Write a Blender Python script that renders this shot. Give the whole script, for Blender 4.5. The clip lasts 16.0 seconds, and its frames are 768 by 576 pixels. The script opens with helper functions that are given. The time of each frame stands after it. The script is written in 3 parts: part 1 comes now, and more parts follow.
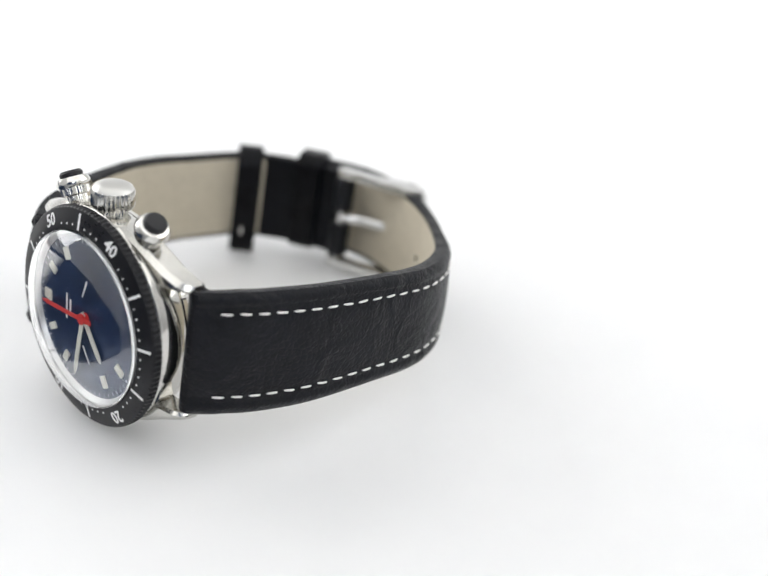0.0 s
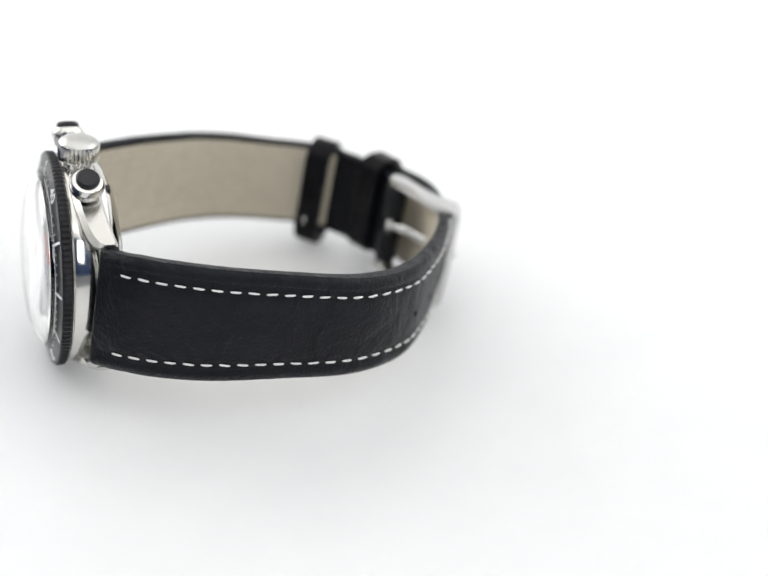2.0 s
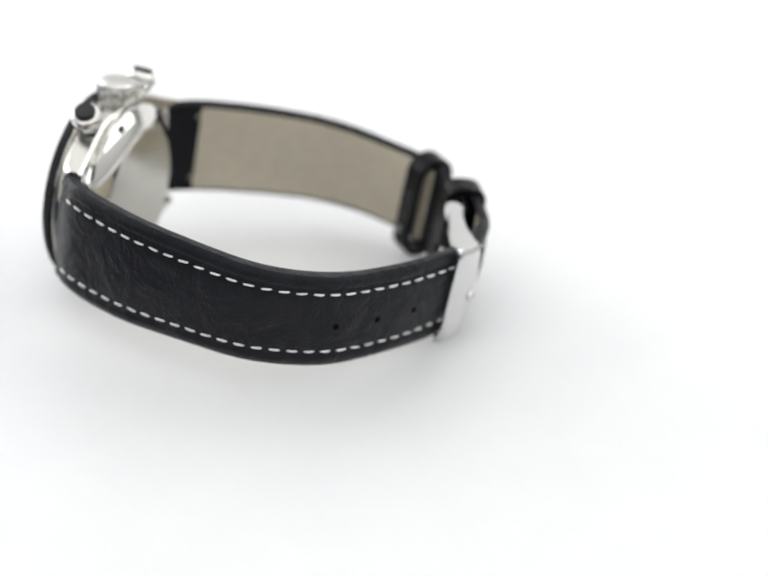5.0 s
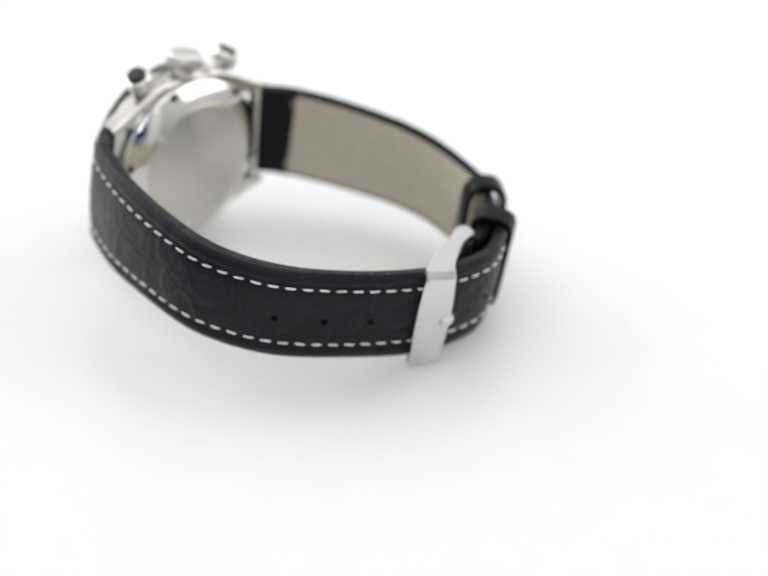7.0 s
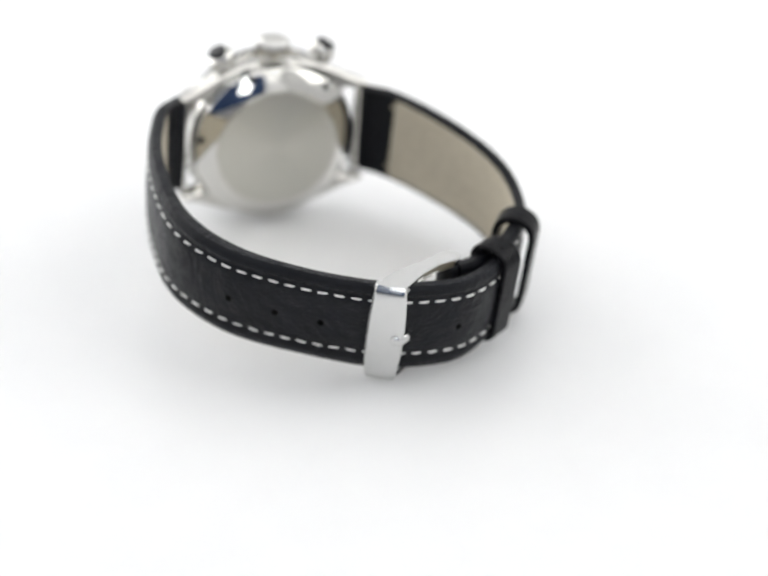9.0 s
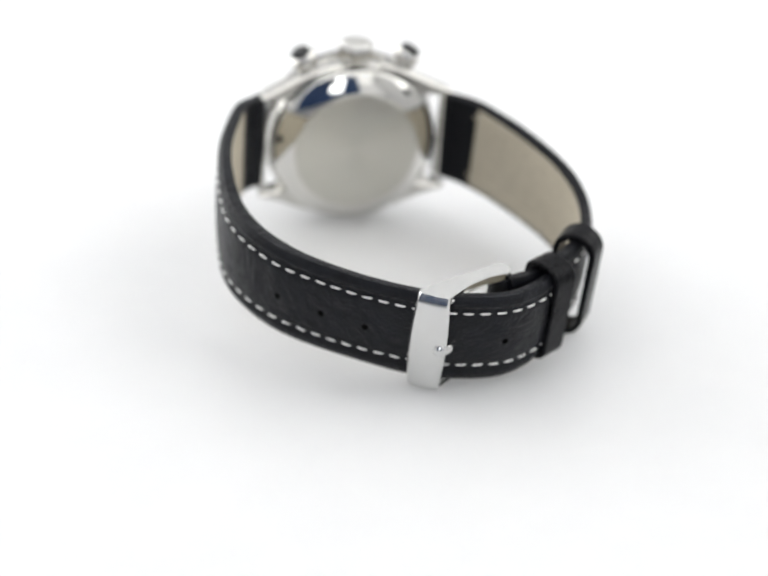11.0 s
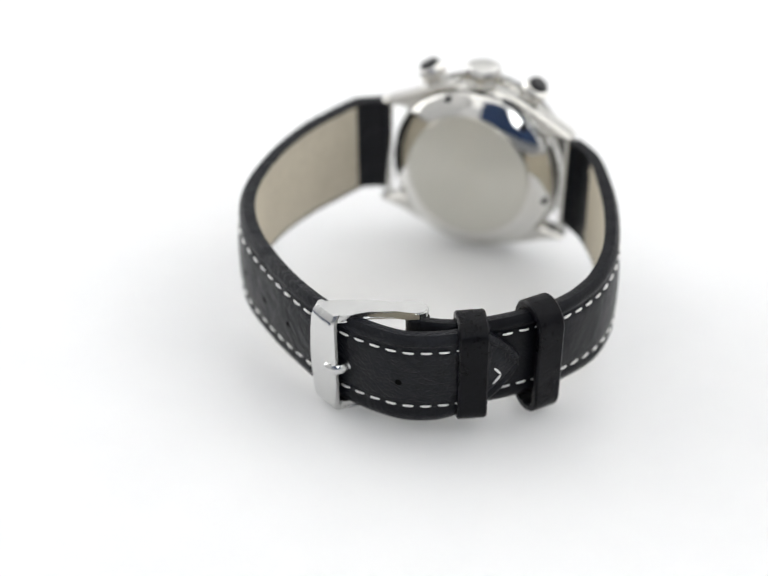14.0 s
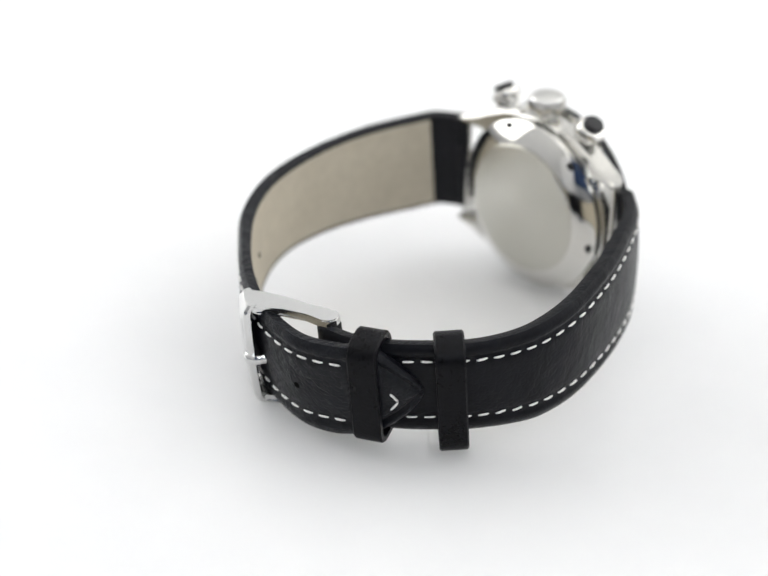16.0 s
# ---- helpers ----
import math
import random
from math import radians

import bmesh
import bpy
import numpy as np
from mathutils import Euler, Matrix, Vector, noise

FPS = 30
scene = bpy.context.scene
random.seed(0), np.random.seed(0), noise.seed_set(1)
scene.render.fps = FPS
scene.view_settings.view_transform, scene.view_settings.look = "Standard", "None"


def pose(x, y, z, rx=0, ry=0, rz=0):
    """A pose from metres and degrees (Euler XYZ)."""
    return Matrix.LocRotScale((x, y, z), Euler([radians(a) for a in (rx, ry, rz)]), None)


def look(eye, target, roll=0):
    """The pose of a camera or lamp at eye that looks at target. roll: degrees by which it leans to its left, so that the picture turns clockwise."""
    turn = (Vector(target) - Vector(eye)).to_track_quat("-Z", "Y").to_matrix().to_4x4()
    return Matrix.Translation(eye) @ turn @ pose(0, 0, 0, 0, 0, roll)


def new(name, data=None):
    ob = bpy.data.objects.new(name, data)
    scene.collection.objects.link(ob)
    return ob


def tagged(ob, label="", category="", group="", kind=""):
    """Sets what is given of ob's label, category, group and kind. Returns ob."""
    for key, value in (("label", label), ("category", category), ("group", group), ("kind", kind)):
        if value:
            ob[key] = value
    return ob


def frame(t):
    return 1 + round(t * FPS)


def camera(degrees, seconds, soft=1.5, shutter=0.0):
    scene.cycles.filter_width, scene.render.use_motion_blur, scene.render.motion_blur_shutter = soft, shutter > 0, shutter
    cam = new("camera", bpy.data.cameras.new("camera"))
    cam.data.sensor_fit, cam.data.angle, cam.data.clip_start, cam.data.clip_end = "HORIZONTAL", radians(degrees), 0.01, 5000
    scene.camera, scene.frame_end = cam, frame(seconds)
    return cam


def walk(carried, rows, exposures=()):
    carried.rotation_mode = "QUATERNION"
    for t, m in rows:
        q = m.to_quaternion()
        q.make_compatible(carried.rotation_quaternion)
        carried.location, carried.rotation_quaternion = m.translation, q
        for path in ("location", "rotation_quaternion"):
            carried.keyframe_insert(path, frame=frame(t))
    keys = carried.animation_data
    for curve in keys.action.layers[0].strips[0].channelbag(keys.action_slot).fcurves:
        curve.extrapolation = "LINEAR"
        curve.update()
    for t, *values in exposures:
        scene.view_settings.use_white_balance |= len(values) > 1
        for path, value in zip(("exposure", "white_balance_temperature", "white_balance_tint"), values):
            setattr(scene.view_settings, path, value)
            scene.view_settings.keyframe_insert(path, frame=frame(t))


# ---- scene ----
# A wrist watch turns slowly on a white studio sweep before a fixed camera.
MM = 0.001

# ---- camera ----
PITCH, ROLL = radians(29.05), 2.93
cam = camera(30.7, 16.0, soft=1.5)
EYE = (0.0, 0.0, 0.131)
VIEW = look(EYE, (0.0, math.cos(PITCH), 0.131 - math.sin(PITCH)), ROLL)
walk(cam, [(0.0, VIEW), (16.0, VIEW)], exposures=[(0.0, 0.0), (16.0, 0.0)])
cam.data.dof.use_dof = True
cam.data.dof.focus_distance = 0.219
cam.data.dof.aperture_fstop = 10.5

# ---- world and light ----
world = bpy.data.worlds.new("studio_air")
scene.world = world
world.use_nodes = True
world.node_tree.nodes["Background"].inputs[0].default_value = (0.86, 0.92, 1.0, 1)
world.node_tree.nodes["Background"].inputs[1].default_value = 0.2


def softbox(name, eye, target, w, h, watts, color=(1, 1, 1)):
    data = bpy.data.lights.new(name, "AREA")
    data.shape, data.size, data.size_y, data.energy, data.color = "RECTANGLE", w, h, watts, color
    ob = new(name, data)
    ob.matrix_world = look(eye, target)
    return ob


# unseen area lamps, sized and balanced for soft, weak shadows
softbox("softbox_top", (0.0, 0.32, 0.90), (0.0, 0.32, 0.0), 1.46, 1.5, 6.7, (1.0, 0.995, 0.98))
# the left one also brightens the floor that the crystal mirrors
softbox("softbox_side", (-0.56, 0.54, 0.28), (-0.12, 0.36, 0.0), 0.56, 0.44, 2.5, (1.0, 1.0, 1.0))
softbox("softbox_side", (0.68, 0.40, 0.40), (0.0, 0.34, 0.05), 0.8, 0.7, 3.2, (1.0, 1.0, 1.0))
# fill added above the camera to lighten the shadows before the strap
softbox("fill_front", (0.0, -0.42, 0.66), (0.0, 0.26, 0.0), 1.3, 0.55, 1.9, (1.0, 1.0, 1.0))
# unseen, added for the white rectangle and streak mirrored in the case back
softbox("glint_lamp", (0.06, -0.30, 0.30), (0.0, 0.24, 0.02), 0.12, 0.36, 0.6, (0.95, 0.98, 1.0))


# ---- materials ----
def material(name, color, rough=0.5, metal=0.0, ior=1.5):
    m = bpy.data.materials.new(name)
    m.use_nodes = True
    b = m.node_tree.nodes["Principled BSDF"]
    b.inputs["Base Color"].default_value = (*color, 1)
    b.inputs["Roughness"].default_value = rough
    b.inputs["Metallic"].default_value = metal
    b.inputs["IOR"].default_value = ior
    return m


def grain(m, scale, low, high, bump=0.0, depth=0.0001, detail=5.0, stretch=(1, 1, 1), rough=None):
    """Colour variation between low and high, a bump of the same pattern, and roughness variation."""
    nt = m.node_tree
    b = nt.nodes["Principled BSDF"]
    tc = nt.nodes.new("ShaderNodeTexCoord")
    mp = nt.nodes.new("ShaderNodeMapping")
    mp.inputs["Scale"].default_value = stretch
    nt.links.new(tc.outputs["Object"], mp.inputs["Vector"])
    fine = nt.nodes.new("ShaderNodeTexNoise")
    fine.inputs["Scale"].default_value, fine.inputs["Detail"].default_value = scale, detail
    wide = nt.nodes.new("ShaderNodeTexNoise")
    wide.inputs["Scale"].default_value, wide.inputs["Detail"].default_value = scale * 0.13, 3.0
    for n in (fine, wide):
        nt.links.new(mp.outputs[0], n.inputs["Vector"])
    mix = nt.nodes.new("ShaderNodeMath")
    mix.operation = "MULTIPLY_ADD"
    mix.inputs[1].default_value, mix.inputs[2].default_value = 0.5, 0.0
    nt.links.new(fine.outputs["Fac"], mix.inputs[0])
    add = nt.nodes.new("ShaderNodeMath")
    add.operation = "MULTIPLY_ADD"
    add.inputs[1].default_value = 0.5
    nt.links.new(wide.outputs["Fac"], add.inputs[0])
    nt.links.new(mix.outputs[0], add.inputs[2])
    ramp = nt.nodes.new("ShaderNodeValToRGB")
    ramp.color_ramp.elements[0].position, ramp.color_ramp.elements[1].position = 0.3, 0.7
    ramp.color_ramp.elements[0].color, ramp.color_ramp.elements[1].color = (*low, 1), (*high, 1)
    nt.links.new(add.outputs[0], ramp.inputs[0])
    nt.links.new(ramp.outputs[0], b.inputs["Base Color"])
    if rough:
        mr = nt.nodes.new("ShaderNodeMapRange")
        mr.inputs[1].default_value, mr.inputs[2].default_value = 0.3, 0.7
        mr.inputs[3].default_value, mr.inputs[4].default_value = rough
        nt.links.new(add.outputs[0], mr.inputs[0])
        nt.links.new(mr.outputs[0], b.inputs["Roughness"])
    if bump:
        bp = nt.nodes.new("ShaderNodeBump")
        bp.inputs["Strength"].default_value, bp.inputs["Distance"].default_value = bump, depth
        nt.links.new(add.outputs[0], bp.inputs["Height"])
        nt.links.new(bp.outputs[0], b.inputs["Normal"])
    return m


def dull(m, level):
    """A coating with a weaker surface reflection."""
    m.node_tree.nodes["Principled BSDF"].inputs["Specular IOR Level"].default_value = level
    return m


def leather(name, low, high, rough, gloss=0.22, relief=0.7):
    """Pebbled calf leather: small cells, pores and long soft creases."""
    m = grain(material(name, low), 1400.0, low, high, 0.0, rough=rough)
    m.node_tree.nodes["Principled BSDF"].inputs["Specular IOR Level"].default_value = gloss
    nt = m.node_tree
    b = nt.nodes["Principled BSDF"]
    tc = nt.nodes.new("ShaderNodeTexCoord")
    cells = nt.nodes.new("ShaderNodeTexVoronoi")
    cells.feature = "DISTANCE_TO_EDGE"
    cells.inputs["Scale"].default_value = 1100.0
    warp = nt.nodes.new("ShaderNodeTexNoise")
    warp.inputs["Scale"].default_value = 350.0
    crease = nt.nodes.new("ShaderNodeTexNoise")
    crease.inputs["Scale"].default_value, crease.inputs["Detail"].default_value = 150.0, 5.0
    crease.inputs["Distortion"].default_value = 1.2
    for n in (cells, warp, crease):
        nt.links.new(tc.outputs["Object"], n.inputs["Vector"])
    edge = nt.nodes.new("ShaderNodeMapRange")
    edge.inputs[2].default_value, edge.inputs[4].default_value = 0.2, 0.22
    nt.links.new(cells.outputs["Distance"], edge.inputs[0])
    total = nt.nodes.new("ShaderNodeMath")
    total.operation = "MULTIPLY_ADD"
    total.inputs[1].default_value = 3.4
    nt.links.new(crease.outputs["Fac"], total.inputs[0])
    nt.links.new(edge.outputs[0], total.inputs[2])
    bp = nt.nodes.new("ShaderNodeBump")
    bp.inputs["Strength"].default_value, bp.inputs["Distance"].default_value = relief, 0.0003
    nt.links.new(total.outputs[0], bp.inputs["Height"])
    nt.links.new(bp.outputs[0], b.inputs["Normal"])
    return m


def brushed(name, color, rough, around=True):
    m = grain(material(name, color, rough, 1.0), 900.0, tuple(c * 0.97 for c in color), color, 0.0, rough=(rough * 0.95, rough * 1.06))
    nt = m.node_tree
    b = nt.nodes["Principled BSDF"]
    if around:
        tan = nt.nodes.new("ShaderNodeTangent")
        tan.direction_type, tan.axis = "RADIAL", "Y"
        nt.links.new(tan.outputs[0], b.inputs["Tangent"])
        b.inputs["Anisotropic"].default_value, b.inputs["Anisotropic Rotation"].default_value = 0.97, 0.25
    return m


SILVER = grain(material("silvered_ring", (0.86, 0.86, 0.85), 0.35, 0.6), 700.0, (0.82, 0.82, 0.81), (0.88, 0.88, 0.87), 0.0, rough=(0.25, 0.4))
SWEEP = grain(material("white_sweep_board", (0.82, 0.82, 0.82), 0.38), 60.0, (0.80, 0.805, 0.81), (0.84, 0.84, 0.84), 0.0, rough=(0.34, 0.46))
ACRYLIC = grain(material("white_translucent_acrylic", (0.82, 0.82, 0.82), 0.38), 60.0, (0.80, 0.805, 0.81), (0.84, 0.84, 0.84), 0.0, rough=(0.27, 0.36))
ACRYLIC.node_tree.nodes["Principled BSDF"].inputs["Subsurface Weight"].default_value = 0.9
ACRYLIC.node_tree.nodes["Principled BSDF"].inputs["Subsurface Radius"].default_value = (1.0, 1.0, 1.0)
ACRYLIC.node_tree.nodes["Principled BSDF"].inputs["Subsurface Scale"].default_value = 0.025
STEEL = grain(material("polished_steel", (0.70, 0.69, 0.66), 0.1, 1.0), 800.0, (0.64, 0.63, 0.60), (0.70, 0.69, 0.66), 0.0, rough=(0.12, 0.22))
CASE = grain(material("case_steel", (0.70, 0.69, 0.66), 0.2, 1.0), 800.0, (0.62, 0.61, 0.58), (0.68, 0.67, 0.64), 0.0, rough=(0.09, 0.15))
LUG = grain(material("satin_lug_steel", (0.6, 0.59, 0.56), 0.25, 1.0), 800.0, (0.55, 0.54, 0.51), (0.61, 0.60, 0.57), 0.0, rough=(0.17, 0.25))
MIRROR = grain(material("mirror_polished_steel", (0.74, 0.73, 0.70), 0.05, 1.0), 800.0, (0.68, 0.67, 0.64), (0.74, 0.73, 0.70), 0.0, rough=(0.04, 0.08))
SATIN = brushed("satin_steel", (0.56, 0.555, 0.535), 0.34, False)
BACK = brushed("circular_brushed_steel", (0.57, 0.56, 0.51), 0.21)
CHROME = grain(material("chrome_buckle", (0.66, 0.66, 0.65), 0.14, 1.0), 700.0, (0.61, 0.61, 0.60), (0.67, 0.67, 0.66), 0.0, rough=(0.16, 0.28))
BEZEL = dull(grain(material("black_bezel_insert", (0.010, 0.010, 0.012), 0.3), 900.0, (0.008, 0.008, 0.010), (0.016, 0.016, 0.018), 0.0, rough=(0.24, 0.4)), 0.22)
# enamel of the pusher caps, and the painted shade of the back's notches
CAP_AND_NOTCH = dull(grain(material("black_enamel_and_notch_shade", (0.012, 0.012, 0.014), 0.35), 900.0, (0.010, 0.010, 0.012), (0.018, 0.018, 0.02), 0.0, rough=(0.3, 0.45)), 0.3)
LEATHER = leather("black_calf_leather", (0.003, 0.0033, 0.005), (0.007, 0.008, 0.0115), (0.34, 0.5))
SUPPLE = leather("supple_black_leather", (0.0028, 0.003, 0.0042), (0.0065, 0.007, 0.0098), (0.3, 0.42), 0.13, 0.3)
SMOOTH = leather("smooth_black_leather", (0.0025, 0.0025, 0.003), (0.006, 0.006, 0.008), (0.24, 0.34), 0.1, 0.2)
LINING = grain(material("beige_lining_leather", (0.36, 0.32, 0.25), 0.7), 500.0, (0.43, 0.385, 0.30), (0.545, 0.495, 0.395), 0.35, 0.0002, rough=(0.6, 0.8))
BEIGE = grain(material("beige_thread", (0.6, 0.55, 0.45), 0.7), 4000.0, (0.48, 0.43, 0.33), (0.56, 0.505, 0.395), 0.4, 0.0001)
THREAD = grain(material("white_thread", (0.78, 0.77, 0.74), 0.7), 4000.0, (0.74, 0.73, 0.71), (0.86, 0.855, 0.83), 0.4, 0.0001)
DIAL = grain(material("navy_dial", (0.012, 0.022, 0.06), 0.35, 0.55), 600.0, (0.022, 0.042, 0.105), (0.034, 0.062, 0.145), 0.0, rough=(0.16, 0.26))
COUNTER = grain(material("counter_blue", (0.014, 0.026, 0.065), 0.3, 0.5), 600.0, (0.014, 0.028, 0.07), (0.02, 0.038, 0.09), 0.0, rough=(0.2, 0.3))
LUME = grain(material("cream_lume", (0.78, 0.77, 0.68), 0.6), 900.0, (0.74, 0.73, 0.63), (0.82, 0.81, 0.73), 0.0)
WHITE = material("white_print", (0.82, 0.82, 0.82), 0.5)
RED = material("red_lacquer", (0.72, 0.03, 0.015), 0.35)
# near-black that stands for the shade inside the strap holes
HOLE_SHADE = material("hole_shade", (0.002, 0.002, 0.002), 1.0)
HOLE_SHADE.node_tree.nodes["Principled BSDF"].inputs["Specular IOR Level"].default_value = 0.05
BLUE_BOARD = grain(material("deep_blue_board", (0.02, 0.06, 0.2), 0.8), 6.0, (0.007, 0.022, 0.065), (0.014, 0.042, 0.12), 0.0)
TENT = grain(material("white_tent_cloth", (0.75, 0.75, 0.745), 0.8), 8.0, (0.72, 0.72, 0.715), (0.78, 0.78, 0.775), 0.0)
# dark blue picked for what the dial's crystal mirrors
DARK_SURROUND = grain(material("blue_grey_surround", (0.05, 0.07, 0.12), 0.9), 40.0, (0.035, 0.06, 0.12), (0.06, 0.09, 0.17), 0.3, 0.002)
CRYSTAL = material("mineral_crystal", (1, 1, 1), 0.02, 0.0, 1.68)
CRYSTAL.node_tree.nodes["Principled BSDF"].inputs["Transmission Weight"].default_value = 1.0


# ---- mesh tools: watch coordinates are a (towards twelve), b (out of the dial), c (towards the crown), in millimetres ----
LEAN = Matrix.Translation((0, 0, 0.0161)) @ Matrix.Rotation(radians(8.6), 4, "X")


def part(name, bm, mat, parent, label="", smooth=True, m=None, mats=()):
    """Links bm as one mesh object under a thing or under a part. Coordinates in millimetres."""
    bm.transform(Matrix.Scale(MM, 4))
    bmesh.ops.recalc_face_normals(bm, faces=bm.faces)
    me = bpy.data.meshes.new(name)
    if smooth:
        for f in bm.faces:
            f.smooth = True
        for e in bm.edges:
            if len(e.link_faces) == 2 and e.calc_face_angle(0) > 0.6:
                e.smooth = False
    bm.to_mesh(me)
    bm.free()
    for one in (mat, *mats):
        me.materials.append(one)
    ob = new(name, me)
    ob.parent = parent
    if m is not None:
        ob.matrix_basis = m
    if label:
        tagged(ob, label)
    return ob


def lathe(profile, n=96, axis="b", centre=(0, 0, 0), knurl=0.0, teeth=0, knurl_from=0.0):
    """Turns a closed profile of (radius, height) round an axis; fluted past the radius knurl_from."""
    bm = bmesh.new()
    rings = []
    for r, h in profile:
        ring = []
        for i in range(n):
            w = 2 * math.pi * i / n
            rr = r * (1 - knurl * (0.5 + 0.5 * math.cos(teeth * w))) if knurl and r > knurl_from else r
            x, y = rr * math.cos(w), rr * math.sin(w)
            p = (x, h, y) if axis == "b" else (x, y, h)
            ring.append(bm.verts.new((p[0] + centre[0], p[1] + centre[1], p[2] + centre[2])))
        rings.append(ring)
    for k in range(len(rings)):
        p, q = rings[k], rings[(k + 1) % len(rings)]
        for i in range(n):
            j = (i + 1) % n
            bm.faces.new((p[i], p[j], q[j], q[i]))
    bmesh.ops.remove_doubles(bm, verts=bm.verts, dist=1e-4)
    return bm


def disc_lathe(profile, n=96, axis="b", centre=(0, 0, 0), knurl=0.0, teeth=0):
    """A solid of revolution whose profile begins and ends on the axis."""
    return lathe([(max(r, 0.0), h) for r, h in profile], n, axis, centre, knurl, teeth)


def prism(points, low, high, axis="b", bevel=0.0):
    """An outline in two coordinates, extruded along the third."""
    bm = bmesh.new()
    def put(p, h):
        return (p[0], h, p[1]) if axis == "b" else ((p[0], p[1], h) if axis == "c" else (h, p[0], p[1]))
    lo = [bm.verts.new(put(p, low)) for p in points]
    hi = [bm.verts.new(put(p, high)) for p in points]
    bm.faces.new(lo)
    bm.faces.new(hi[::-1])
    for i in range(len(points)):
        j = (i + 1) % len(points)
        bm.faces.new((lo[i], hi[i], hi[j], lo[j]))
    if bevel:
        bmesh.ops.bevel(bm, geom=bm.edges[:], offset=bevel, segments=2, affect="EDGES", clamp_overlap=True)
    return bm


def spline(points, n=400):
    """A smooth line through the points, as evenly spaced places with their directions."""
    p = np.array(points, float)
    p = np.vstack([2 * p[0] - p[1], p, 2 * p[-1] - p[-2]])
    out = []
    for i in range(1, len(p) - 2):
        for u in np.linspace(0, 1, 30, endpoint=False):
            a, b, c, d = p[i - 1:i + 3]
            out.append(0.5 * (2 * b + (c - a) * u + (2 * a - 5 * b + 4 * c - d) * u * u + (3 * b - a - 3 * c + d) * u ** 3))
    out.append(p[-2])
    out = np.array(out)
    s = np.concatenate([[0], np.cumsum(np.hypot(*np.diff(out, axis=0).T))])
    even = np.linspace(0, s[-1], n)
    q = np.stack([np.interp(even, s, out[:, k]) for k in (0, 1)], 1)
    d = np.gradient(q, axis=0)
    d /= np.hypot(d[:, 0], d[:, 1])[:, None]
    return even, q, d


class Band:
    """A strap's outer line, with its half width and thickness along it."""

    def __init__(self, points, side, middle, end):
        self.s, self.q, self.d = spline(points)
        self.side, self.middle, self.end = side, middle, end
        self.length = self.s[-1]

    def at(self, s, out=0.0):
        k = [float(np.interp(s, self.s, self.q[:, i])) for i in (0, 1)]
        d = [float(np.interp(s, self.s, self.d[:, i])) for i in (0, 1)]
        n = (d[1], -d[0]) if self.side < 0 else (-d[1], d[0])
        return (k[0] + n[0] * out, k[1] + n[1] * out), d, n

    def drop(self, s):
        """The strap ends follow the head, which sits a little lower."""
        u = min(max((s - 7) / 28, 0), 1)
        v = min(max((s - 45) / 20, 0), 1)
        u, v = u * u * (3 - 2 * u), v * v * (3 - 2 * v)
        return (-2.3 * max(0.0, 1 - s / 32.0) if self.side > 0 else -0.9 * max(0.0, 1 - s / 6.0)) + self.middle * u + (self.end - self.middle) * v

    def solid(self, s0, s1, section, steps):
        """Sweeps section(s), a closed list of (c, out), from s0 to s1."""
        bm = bmesh.new()
        rings = []
        for i in range(steps + 1):
            s = s0 + (s1 - s0) * i / steps
            ring = []
            for c, out in section(s):
                (a, b), _, _ = self.at(s, out)
                ring.append(bm.verts.new((a, b, c + self.drop(s))))
            rings.append(ring)
        n = len(rings[0])
        for p, q in zip(rings, rings[1:]):
            for i in range(n):
                j = (i + 1) % n
                bm.faces.new((p[i], p[j], q[j], q[i]))
        bm.faces.new(rings[0][::-1])
        bm.faces.new(rings[-1])
        return bm

    def frame_at(self, s, c, out):
        """Metres: x along the strap, y across, z outwards."""
        (a, b), d, n = self.at(s, out)
        m = Matrix.Identity(4)
        m.col[0][:3] = (d[0], d[1], 0)
        m.col[2][:3] = (n[0], n[1], 0)
        m.col[1][:3] = Vector((n[0], n[1], 0)).cross(Vector((d[0], d[1], 0)))
        m.col[3][:3] = (a * MM, b * MM, (c + self.drop(s)) * MM)
        return m


# ---- the white sweep and the unseen studio added round it ----
def sheet(points, x0, x1, thick):
    """A board bent along its profile of (y, z)."""
    bm = bmesh.new()
    rows = []
    for x in (x0, x1):
        rows.append([bm.verts.new((x(y), y, z)) for y, z in points] + [bm.verts.new((x(y), y + (0.02 if z > 0.01 else 0), z - thick)) for y, z in reversed(points)])
    a, b = rows
    n = len(a)
    for i in range(n):
        j = (i + 1) % n
        bm.faces.new((a[i], a[j], b[j], b[i]))
    for row in (a, b):
        for i in range(n // 2 - 1):
            bm.faces.new((row[i], row[i + 1], row[n - 2 - i], row[n - 1 - i]))
    bm.transform(Matrix.Scale(1000, 4))
    return bm


arc = [(0.60 + 0.25 * math.sin(w), 0.25 - 0.25 * math.cos(w)) for w in np.linspace(0, math.pi / 2, 14)]


def left_edge(y):
    """Narrow in front, wide behind: the unseen cut shapes what the crystal reflects."""
    return float(np.interp(y, (0.0, 0.19, 0.208, 0.22, 0.5, 0.85), (-0.068, -0.072, -0.078, -0.28, -0.34, -0.45)))


front = [(y, 0.0) for y in (-0.05, 0.06, 0.19, 0.208, 0.22, 0.36, 0.5)]
floor = part("ground", sheet(front + arc + [(0.85, 0.95)], left_edge, lambda y: 0.5, 0.01), ACRYLIC, None)
tagged(floor, "plain white acrylic sweep board curving up behind the watch", "table top", kind="structure")


